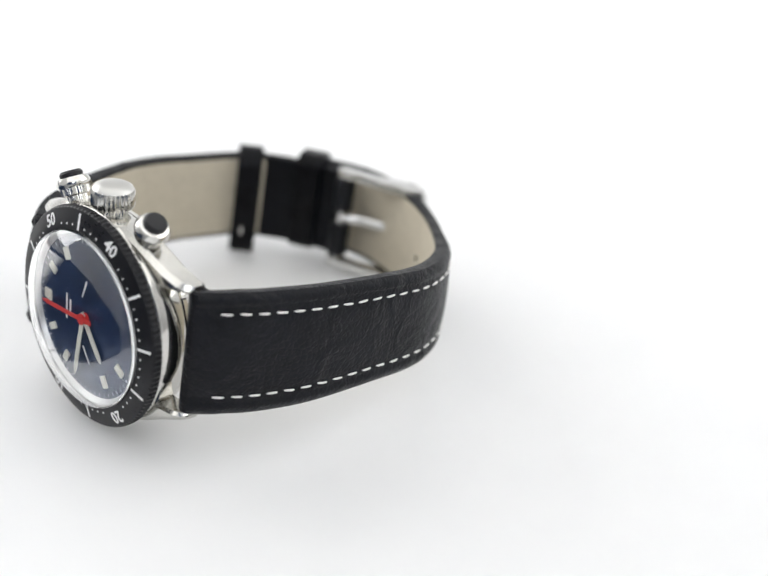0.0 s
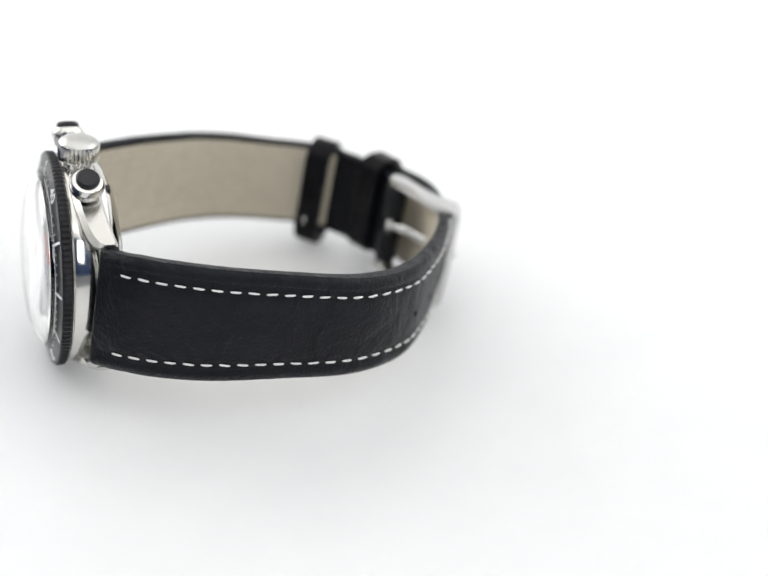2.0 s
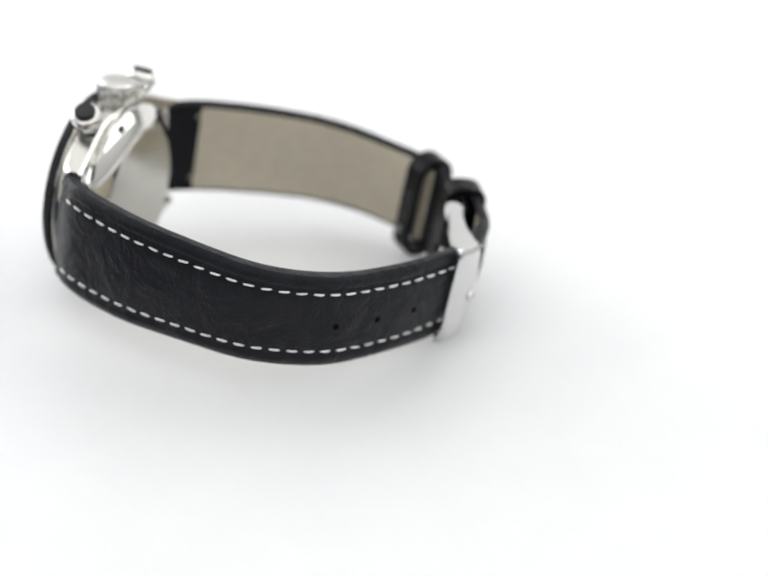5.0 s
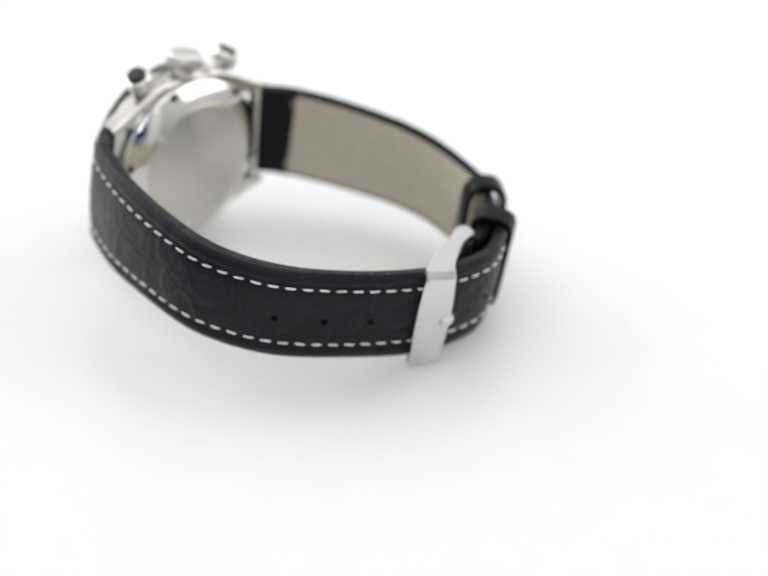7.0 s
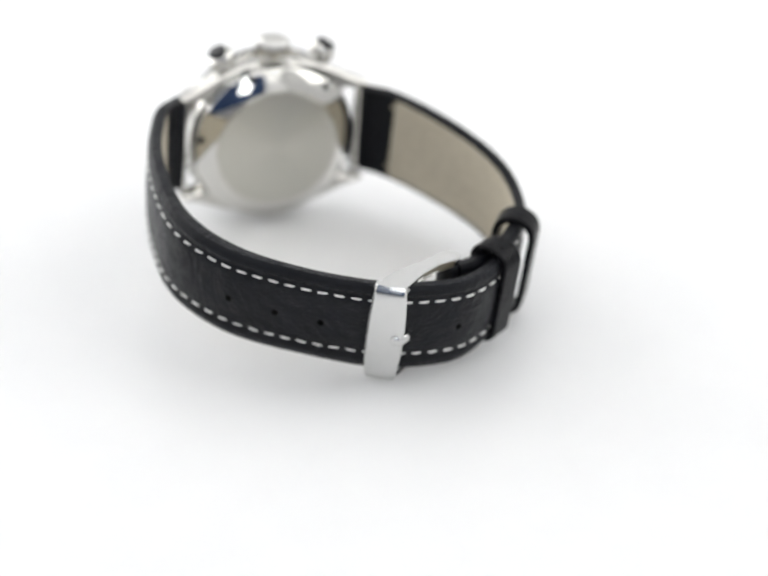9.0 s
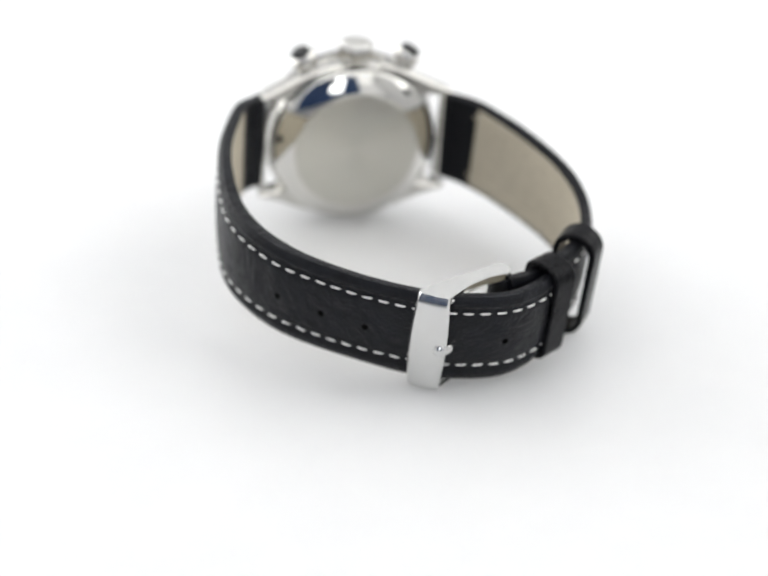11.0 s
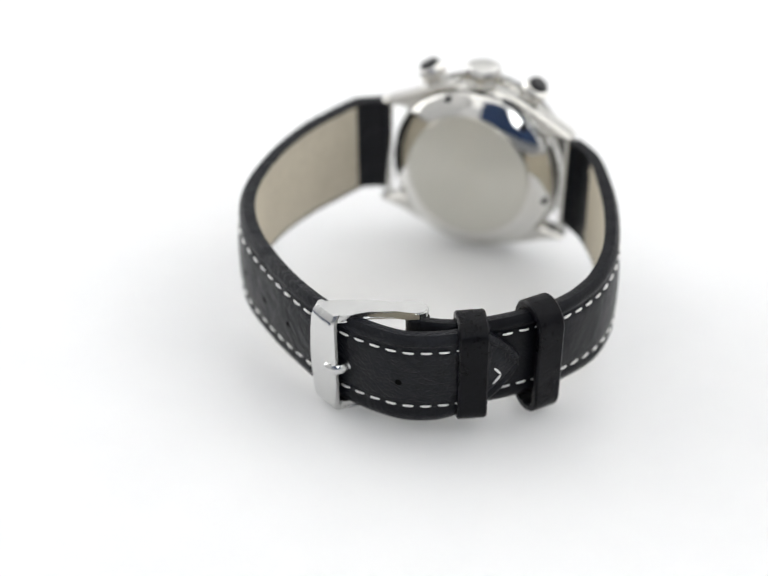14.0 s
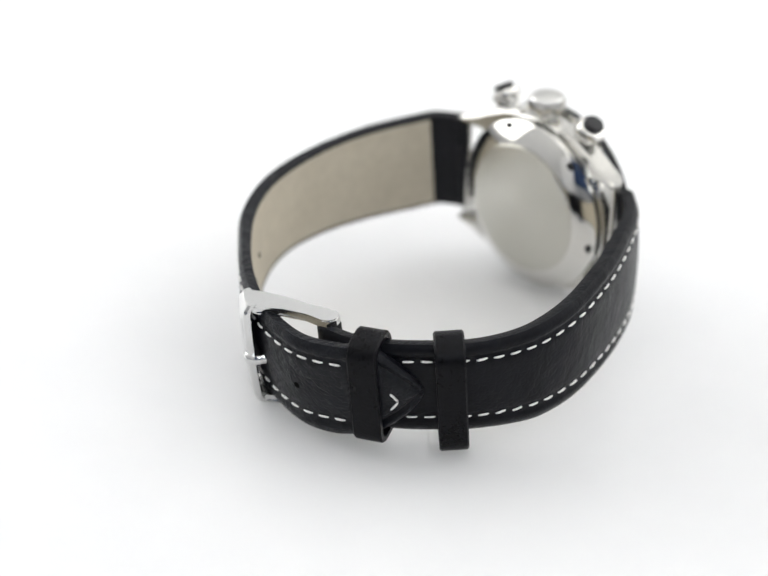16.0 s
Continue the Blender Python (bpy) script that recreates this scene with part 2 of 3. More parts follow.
def board(name, x0, x1, y0, y1, z0, z1, mat, label):
    bm = bmesh.new()
    bmesh.ops.create_cube(bm, size=1.0)
    bm.transform(Matrix.Translation(((x0 + x1) * 500, (y0 + y1) * 500, (z0 + z1) * 500)) @ Matrix.Diagonal(((x1 - x0) * 1000, (y1 - y0) * 1000, (z1 - z0) * 1000, 1)))
    return tagged(part(name, bm, mat, None, smooth=False), label, "wall", kind="structure")


board("wall_west", -0.79, -0.76, -0.6, 1.2, -0.02, 0.95, TENT, "white light-tent wall beside the table")
# added below table height to keep the crystal's early reflection dark
board("dark_board_west", -0.79, -0.76, -0.6, 1.2, -0.70, -0.022, DARK_SURROUND, "unseen dark board added to darken the crystal's reflection")
board("wall_east", 0.76, 0.79, -0.6, 1.2, -0.70, 0.95, TENT, "white light-tent wall beside the table")
board("wall_south", -0.76, 0.76, -0.63, -0.60, -0.70, 0.95, SWEEP, "plain white wall behind the camera")
# unseen board added so that the steel bevel mirrors blue
board("blue_board", -0.36, 0.30, -0.345, -0.33, 0.09, 0.62, BLUE_BOARD, "unseen blue board added for the case back's blue reflection")
board("wall_north", -0.79, 0.79, 1.2, 1.23, -0.70, 0.95, TENT, "white light-tent wall behind the sweep")
board("table_base", -0.05, 0.46, -0.03, 0.84, -0.70, -0.012, TENT, "plain white block that carries the white sweep")
# unseen floor, dark so that the crystal mirrors no white past the board
board("floor", -0.79, 0.79, -0.63, 1.2, -0.73, -0.70, DARK_SURROUND, "unseen dark floor added under the table for the crystal's reflection")
# unseen panels added to brighten the flanks of the bevel's reflection
for x0, x1 in ((-0.66, -0.37), (0.31, 0.60)):
    board("reflector", x0, x1, -0.345, -0.33, -0.05, 0.42, SWEEP, "unseen white panel added to whiten the bevel's reflection")
board("ceiling", -0.79, 0.79, -0.63, 1.23, 0.96, 0.99, TENT, "white light-tent ceiling")

# ---- the watch ----
# the head stands more upright than the strap, turned a little about its crown
HEAD = LEAN @ Matrix.Translation((0, 0.028, -0.0020)) @ Matrix.Rotation(radians(-4.0), 4, "X") @ Matrix.Rotation(radians(-3.0), 4, "Z") @ Matrix.Translation((0, -0.028, 0))
watch = tagged(new("wrist_watch"), "steel chronograph watch with black bezel and stitched black leather strap", "watch")


def main(name, bm, mat, label="", smooth=True, mats=()):
    """A part of the strap and buckle."""
    return part(name, bm, mat, watch, label, smooth, LEAN, mats)


def head(name, bm, mat, label="", smooth=True, mats=()):
    """A part of the watch head."""
    return part(name, bm, mat, watch, label, smooth, HEAD, mats)


R = 18.0            # bezel radius
# middle case with four lugs
def case_mesh():
    bm = disc_lathe([(0, 25.35), (16.8, 25.35), (17.1, 25.6), (17.3, 26.2), (17.3, 29.7), (17.0, 30.4), (0, 30.4)], 120)
    return bm


case = head("case", case_mesh(), CASE, "polished steel middle case")


def lug(sa, sc):
    """One lug: a tapered horn that bends down towards the strap."""
    bm = bmesh.new()
    rings = []
    for a, b0, b1, c0, c1 in ((5.0, 25.4, 30.0, 9.0, 17.0), (8.5, 25.3, 29.8, 9.7, 16.2), (12.0, 25.0, 29.4, 10.0, 14.7), (15.0, 24.6, 28.9, 10.5, 13.2), (17.4, 24.2, 28.3, 10.6, 12.3), (18.6, 24.0, 27.6, 10.65, 11.9), (19.2, 24.2, 26.8, 10.7, 11.7)):
        k = 0.5
        ring = [(b0 + k, c0), (b1 - k, c0), (b1, c0 + k), (b1, c1 - k * 1.6), (b1 - k * 1.6, c1), (b0 + k, c1), (b0, c1 - k), (b0, c0 + k)]
        rings.append([bm.verts.new((a * (sa if sa < 0 else 1.02), b, c * sc + (0.0 if sc > 0 else 0.8))) for b, c in ring])
    for p, q in zip(rings, rings[1:]):
        for i in range(8):
            j = (i + 1) % 8
            bm.faces.new((p[i], p[j], q[j], q[i]))
    bm.faces.new(rings[0])
    bm.faces.new(rings[-1])
    return part("lug", bm, LUG, case)


for sa in (-1, 1):
    for sc in (-1, 1):
        lug(sa, sc)
    part("spring_bar", lathe([(0.01, -10.5), (0.55, -10.5), (0.55, 10.5), (0.01, 10.5)], 20, "c", (18.4 * sa, 26.0, 0)), STEEL, case)

# case back: flat brushed disc inside a polished bevel with key notches
back = head("case_back", disc_lathe([(0, 21.95), (12.6, 21.95), (12.85, 22.02), (16.3, 23.85), (16.6, 24.2), (16.6, 24.9), (16.2, 25.0), (16.2, 25.6), (0, 25.6)], 120), MIRROR, "screwed case back with polished bevel")
part("back_disc", disc_lathe([(0, 21.8), (12.4, 21.8), (12.55, 21.93), (0, 21.93)], 120), BACK, back, "circular-brushed steel disc")
# key notches aren't recessed: black blocks put their shade into colour
for k in (0, 1, 2, 5):
    w = radians(50 + 60 * k)
    bm = prism([(-0.6, -0.7), (0.6, -0.7), (0.6, 0.7), (-0.6, 0.7)], 0, 0.6, "b", 0.1)
    bm.transform(Matrix.Translation((15.7 * math.cos(w), 23.2, 15.7 * math.sin(w))) @ Matrix.Rotation(-w, 4, "Y"))
    part("notch", bm, CAP_AND_NOTCH, back, "key notch, its shade painted as a black block")

# bezel with printed ring
bezel = head("bezel", lathe([(14.4, 30.5), (R - 0.5, 30.5), (R, 30.8), (R, 31.9), (R - 0.3, 32.2), (14.7, 32.9), (14.4, 32.8)], 480, "b", (0, 0, 0), 0.012, 120, R - 0.1), BEZEL, "black countdown bezel with white printing")
head("bezel_rim", lathe([(R - 1.2, 30.35), (R - 0.35, 30.35), (R - 0.2, 30.5), (R - 0.35, 30.65), (R - 1.2, 30.65)], 120), STEEL, "thin steel ring under the bezel")


def on_bezel(phi, r):
    """A frame on the sloping bezel face: x clockwise, y outwards, z out of the bezel."""
    w = radians(phi)
    out = Vector((math.cos(w), 0, math.sin(w)))
    slope = math.atan2(0.7, R - 0.3 - 14.7)
    y = out * math.cos(slope) + Vector((0, -1, 0)) * math.sin(slope)
    z = Vector((0, 1, 0)) * math.cos(slope) + out * math.sin(slope)
    x = y.cross(z)
    m = Matrix.Identity(4)
    m.col[0][:3], m.col[1][:3], m.col[2][:3] = x, y, z
    b = 32.9 - (r - 14.7) * 0.7 / (R - 0.3 - 14.7)
    m.col[3][:3] = out * r + Vector((0, b + 0.03, 0))
    return m


def text_mesh(body, size, m, thick=0.03):
    """Letters as a bmesh in millimetres, centred on the frame m."""
    cu = bpy.data.curves.new("letters", "FONT")
    cu.body, cu.size, cu.align_x, cu.align_y, cu.extrude, cu.resolution_u = body, size, "CENTER", "CENTER", thick, 3
    cu.offset = size * 0.02
    ob = bpy.data.objects.new("letters", cu)
    me = bpy.data.meshes.new_from_object(ob)
    bm = bmesh.new()
    bm.from_mesh(me)
    bpy.data.objects.remove(ob)
    bpy.data.curves.remove(cu)
    bpy.data.meshes.remove(me)
    bm.transform(m)
    return bm


BEZEL_TURN = 355.0


def bezel_print():
    for k in range(60):
        phi = BEZEL_TURN - 6 * k
        if k in (10, 20, 40, 50):
            part("numeral", text_mesh(str(k), 2.8, on_bezel(phi, 16.15)), WHITE, bezel, "white printed numeral")
        elif k % 5 == 0:
            bm = prism([(-0.22, -1.3), (0.22, -1.3), (0.22, 1.3), (-0.22, 1.3)], -0.03, 0.03, "c")
            bm.transform(on_bezel(phi, 16.0))
            part("minute_bar", bm, WHITE, bezel)
        elif not any(abs(k - n) < 1.5 for n in (10, 20, 40, 50)):
            bm = prism([(0.17 * math.cos(w), 0.17 * math.sin(w)) for w in np.linspace(0, 2 * math.pi, 8, endpoint=False)], -0.03, 0.03, "c")
            bm.transform(on_bezel(phi, 15.3))
            part("minute_dot", bm, WHITE, bezel)


# dial, its ring and its markers
dial = head("dial", disc_lathe([(0, 31.4), (14.5, 31.4), (14.5, 31.8), (0, 31.8)], 96), DIAL, "navy blue dial")
head("dial_ring", lathe([(13.1, 31.81), (13.8, 31.81), (13.8, 32.75), (13.55, 32.75)], 96), SILVER, "bright steel ring round the dial")


def on_dial(phi, r, b=31.83):
    w = radians(phi)
    y = Vector((math.cos(w), 0, math.sin(w)))
    z = Vector((0, 1, 0))
    m = Matrix.Identity(4)
    m.col[0][:3], m.col[1][:3], m.col[2][:3] = y.cross(z), y, z
    m.col[3][:3] = y * r + z * b
    return m


def flat(points, m, thick, name, mat, parent, label=""):
    bm = prism(points, 0, thick, "c")
    bm.transform(m)
    return part(name, bm, mat, parent, label)


for h in range(12):
    if h in (3, 4, 5, 6, 9):
        continue
    wide = 0.6 if h % 3 else 0.85
    flat([(-wide, -1.0), (wide, -1.0), (wide, 1.0), (-wide, 1.0)], on_dial(30 * h, 10.4), 0.25, "hour_marker", LUME, dial, "cream hour marker")
for k in range(60):
    flat([(-0.06, -0.3), (0.06, -0.3), (0.06, 0.3), (-0.06, 0.3)], on_dial(6 * k, 12.5), 0.03, "minute_mark", WHITE, dial)
# two recessed counters
for phi, turn in ((90, 160), (270, 35)):
    c = on_dial(phi, 5.6).to_translation()
    part("counter", disc_lathe([(0, 31.81), (3.2, 31.81), (3.25, 31.84), (0, 31.84)], 48, "b", (c.x, 0, c.z)), COUNTER, dial, "darker blue counter")
    flat([(-0.16, -0.7), (0.16, -0.7), (0.1, 2.4), (-0.1, 2.4)], Matrix.Translation(c) @ Matrix.Rotation(radians(turn), 4, "Y") @ Matrix.Translation(-c) @ on_dial(phi, 5.6, 31.95), 0.12, "counter_hand", WHITE, dial, "small white counter hand")
for r, w in ((5.2, 2.2), (4.2, 1.5)):
    flat([(-w, -0.25), (w, -0.25), (w, 0.25), (-w, 0.25)], on_dial(0, r), 0.02, "print_bar", WHITE, dial, "line of unreadable white print")


def hand(name, phi, length, wide, b, mat, label, tail=2.0):
    return flat([(-wide, -tail), (wide, -tail), (wide, length * 0.85), (0, length), (-wide, length * 0.85)], on_dial(phi, 0, b), 0.15, name, mat, dial, label)


hand("hour_hand", 233, 7.6, 0.5, 32.1, LUME, "cream hour hand", 1.0)
hand("minute_hand", 281, 11.2, 0.45, 32.35, LUME, "cream minute hand", 1.0)
hand("seconds_hand", 355, 11.4, 0.35, 32.6, RED, "red chronograph hand", 2.5)
part("hand_hub", disc_lathe([(0, 31.9), (0.9, 31.9), (0.9, 32.85), (0, 32.85)], 24), RED, dial, "red hub of the hands")
bezel_print()

# domed crystal
dome = np.sin(np.linspace(0.0, math.pi / 2, 26))
prof = [(14.0 * u, 32.95 + 2.3 * (1 - u ** 5.0)) for u in dome[:-1]] + [(13.85, 32.9), (13.85, 32.1), (14.35, 32.1), (14.38, 33.5)] + [(14.3 * u, 33.65 + 2.3 * (1 - u ** 5.0)) for u in dome[::-1]]
crystal = head("crystal", disc_lathe(prof, 96), CRYSTAL, "clear domed crystal")
crystal.visible_shadow = False

# crown and pushers
def turned(profile, a, b, tilt, teeth=0, knurl=0.0, n=64):
    """A knob standing on the case edge, its axis leaning from c towards a by tilt degrees."""
    bm = disc_lathe(profile, n, "c", (0, 0, 0), knurl, teeth)
    bm.transform(Matrix.Translation((a, b, 0)) @ Matrix.Rotation(radians(tilt), 4, "Y") @ Matrix.Translation((0, 0, 0.9)))
    return bm


CROWN_B = 27.5
crown = head("crown", turned([(0, 16.3), (2.4, 16.3), (2.5, 16.9), (3.25, 17.2), (3.4, 17.5), (3.4, 19.7), (3.15, 20.1), (0, 20.1)], 0, CROWN_B, 0, 30, 0.07, 180), STEEL, "fluted steel crown")
part("crown_top", turned([(0, 20.0), (3.2, 20.0), (3.05, 20.3), (2.5, 20.65), (1.5, 20.95), (0, 21.1)], 0, CROWN_B, 0), SATIN, crown, "smooth domed crown top")
for s in (-1, 1):
    pusher = head("pusher", turned([(0, 15.5), (1.6, 15.5), (1.6, 18.0), (2.3, 18.2), (2.35, 19.4), (0, 19.4)], 0, CROWN_B + 0.2, 30 * s, 30, 0.05, 180), STEEL, "round steel pusher")
    part("pusher_collar", turned([(0, 19.3), (2.55, 19.3), (2.75, 19.6), (2.75, 20.2), (2.4, 20.9), (2.0, 21.1), (0, 21.1)], 0, CROWN_B + 0.2, 30 * s), STEEL, pusher, "polished collar")
    part("pusher_cap", turned([(0, 21.0), (1.85, 21.0), (1.88, 21.6), (1.6, 22.0), (0, 22.1)], 0, CROWN_B + 0.2, 30 * s), CAP_AND_NOTCH, pusher, "black cap")


# ---- the strap ----
def taper(s, w0, w1, s0, s1):
    u = min(max((s - s0) / (s1 - s0), 0), 1)
    u = u * u * (3 - 2 * u)
    return w0 + (w1 - w0) * u


LONG = Band([(-20.7, 28.6), (-25.1, 24.3), (-28.4, 17.0), (-30.7, 10.0), (-32.2, 1.0), (-32.2, -8.8), (-30.1, -16.5), (-25.8, -23.4), (-19.9, -29.3), (-13.4, -34.4), (-6.2, -38.6), (0.6, -41.0), (8.7, -41.9), (15.0, -39.9), (20.0, -36.5), (23.7, -33.6), (26.1, -30.8)], -1, 1.2, 0.6)
SHORT = Band([(20.7, 28.6), (25.3, 23.5), (29.0, 15.6), (32.5, 6.0), (34.7, -4.0), (34.7, -12.0), (33.1, -18.6), (30.4, -24.3), (26.5, -28.9), (21.0, -33.4), (15.5, -36.2), (10.6, -37.3)], 1, -0.9, 0.5)


def long_width(s):
    w = taper(s, 10.15, 8.4, 10, 54)
    left = LONG.length - s
    if left < 8.0:
        w = max(8.2 * (left / 8.0) ** 0.65, 0.5)
    return w


def short_width(s):
    return taper(s, 9.7, 8.2, 8, 64)


def seam(s):
    """How far the stitching runs from the middle of either strap end."""
    return taper(s, 6.9, 5.5, 5, 54)


def long_flare(s):
    """The lower edge of the long end is cut a little wider past its middle."""
    return (taper(s, 0.0, 0.4, 34, 54) + taper(s, 0.0, 0.5, 68, 82)) * min(1.0, max(0.0, (LONG.length - 9.0 - s) / 6.0))


def short_flare(s):
    return taper(s, 0.3, 0.6, 3, 14)


def long_splay(s):
    """How far the lower edge stands out past the upper one."""
    return taper(s, 0.0, 0.55, 26, 46) * (1 - taper(s, 0.0, 1.0, 62, 78))


def short_splay(s):
    return taper(s, 0.0, 0.7, 6, 16) * (1 - taper(s, 0.0, 1.0, 45, 56))


def long_puff(s):
    """The padding makes the middle of each strap end thicker."""
    return taper(s, 0.0, 0.55, 26, 46) * (1 - taper(s, 0.0, 1.0, 54, 66))


def short_puff(s):
    return taper(s, 0.0, 0.25, 8, 20) * (1 - taper(s, 0.0, 1.0, 38, 52))


def padded(width, thick, flare, splay, puff):
    """A leather section: raised middle, turned edges, flat underside."""
    def section(s):
        w, t, f, k, q = width(s), thick(s), flare(s), splay(s), puff(s)
        crown_h = 0.45 if w > 6 else 0.2
        pts = []
        for u in np.linspace(-1, 1, 61):
            c = u * w
            low_edge = f * max(0.0, -u * 3 - 2)
            e = 1 - abs(u)
            rise = -0.75 * max(0, 1 - e * w / 1.6) ** 2
            groove = -0.2 * math.exp(-((abs(c) - seam(s)) / 0.6) ** 2) if w > 6 else 0.0
            if w <= 8.15 and LONG.length - s < 8.0:
                groove = -0.6 * math.exp(-((abs(c) - max(w - 1.9, 0.0)) / 0.7) ** 2)
            elif w > 6:
                groove -= 0.22 * math.exp(-((abs(c) - w + 2.2) / 0.4) ** 2)
            pts.append((c - low_edge, q + k * (1 - u) / 2 + rise + groove + crown_h * max(0, 1 - (c / max(w - 3.0, 0.5)) ** 2) * 0.6))
        pts.append((w * 0.99, -t * 0.7))
        pts.append((w - 0.3, -t))
        pts.append((-w - f + 0.3, k - t))
        pts.append((-w * 0.99 - f, k - t * 0.7))
        return pts
    return section


def long_thick(s):
    return taper(s, 2.6, 2.3, 6, 60)


def short_thick(s):
    return taper(s, 2.6, 2.3, 6, 50)


def nearest(band, a, b):
    return float(band.s[np.argmin((band.q[:, 0] - a) ** 2 + (band.q[:, 1] - b) ** 2)])


def stitch_mesh():
    bm = bmesh.new()
    bmesh.ops.create_icosphere(bm, subdivisions=2, radius=1.0)
    for v in bm.verts:
        x = v.co.x
        v.co.x = math.copysign(abs(x) ** 0.6, x) * 0.95
        v.co.y *= 0.18
        v.co.z = v.co.z * 0.20 - 0.12 * x * x
    bm.transform(Matrix.Scale(MM, 4))
    for f in bm.faces:
        f.smooth = True
    me = bpy.data.meshes.new("stitch")
    bm.to_mesh(me)
    bm.free()
    me.materials.append(THREAD)
    return me


STITCH = stitch_mesh()


def stitches(band, parent, s0, s1, width, splay, puff, pitch=2.85):
    n = int((s1 - s0) / pitch)
    for i in range(n + 1):
        for side in (-1, 1):
            s = s0 + i * pitch
            c = side * seam(s)
            ob = new("stitch", STITCH)
            ob.parent = parent
            ob.matrix_basis = band.frame_at(s, c, 0.10 + puff(s) + splay(s) * (1 - c / width(s)) / 2) @ Matrix.Rotation(random.uniform(-0.09, 0.09), 4, "Z")


def make_strap(name, band, width, thick, flare, splay, puff, hide, label, lining_from, lining_to):
    strap = main(name, band.solid(0, band.length, padded(width, thick, flare, splay, puff), 150), hide, label)
    # lining on the inner side
    def thin(s):
        w, t = width(s) - 0.9, thick(s)
        v, k = -w - flare(s), splay(s)
        return [(v, k - t + 0.25), (w, -t + 0.25), (w, -t - 0.02), (w - 0.2, -t - 0.06), (v + 0.2, k - t - 0.06), (v, k - t - 0.02)]
    part("lining", band.solid(lining_from, lining_to, thin, 120), LINING, strap, "beige leather lining")
    return strap


strap_long = make_strap("strap", LONG, long_width, long_thick, long_flare, long_splay, long_puff, LEATHER, "black leather strap end with holes and white stitching", 7.4, nearest(LONG, 13.0, -40.7))
strap_short = make_strap("strap", SHORT, short_width, short_thick, short_flare, short_splay, short_puff, SUPPLE, "black leather strap end that carries the buckle", 9.2, SHORT.length - 17.5)
stitches(LONG, strap_long, 4.6, LONG.length - 8.5, long_width, long_splay, long_puff)
stitches(SHORT, strap_short, 4.6, SHORT.length - 8, short_width, short_splay, short_puff)
LINING_STITCH = STITCH.copy()
LINING_STITCH.materials.clear()
LINING_STITCH.materials.append(BEIGE)
for k in range(18):
    for side in (-1, 1):
        s = 9.0 + 2.85 * k
        ob = new("lining_stitch", LINING_STITCH)
        ob.parent = strap_short
        ob.matrix_basis = SHORT.frame_at(s, side * seam(s), -short_thick(s) - 0.02 + short_splay(s) * (1 - side * seam(s) / short_width(s)) / 2)


# no openings are cut: matte black plugs paint the shade of each hole
for a, b in ((-25.5, -23.5), (-19.9, -29.3), (-13.4, -34.3), (8.7, -41.8)):
    s = nearest(LONG, a, b)
    bm = lathe([(0.01, -0.5), (0.45, -0.5), (0.56, 0.02), (0.45, 0.05), (0.01, 0.0)], 20, "c")
    m = LONG.frame_at(s, -0.6, 0.27 + long_puff(s) + 0.53 * long_splay(s))
    part("hole", bm, HOLE_SHADE, strap_long, "strap hole, its shade painted as a black plug", m=m)
    if a < 0:
        bm = lathe([(0.01, -0.3), (0.5, -0.3), (0.62, 0.3), (0.01, 0.3)], 20, "c")
        part("hole", bm, HOLE_SHADE, strap_long, "lining hole, its shade painted as a black plug", m=LONG.frame_at(s, -0.6, -2.2 + 0.53 * long_splay(s)))

# stitched tip of the long end
for side in (-1, 1):
    ob = new("stitch", STITCH)
    ob.parent = strap_long
    ob.matrix_basis = LONG.frame_at(LONG.length - 4.9, side * 0.9 - 1.1, 0.2) @ Matrix.Rotation(radians(-52 * side), 4, "Z") @ Matrix.Diagonal((1.15, 1.2, 1.0, 1.0))


# leather rolled round the spring bars
for band, strap, a, half in ((LONG, strap_long, -19.6, 10.1), (SHORT, strap_short, 19.6, 9.5)):
    c = band.drop(0.5)
    part("strap_roll", lathe([(0.6, c - half), (1.2, c - half), (1.5, c - half + 0.3), (1.5, c + half - 0.3), (1.2, c + half), (0.6, c + half)], 28, "c", (a, 27.15, 0)), LEATHER, strap, "leather rolled round the spring bar")


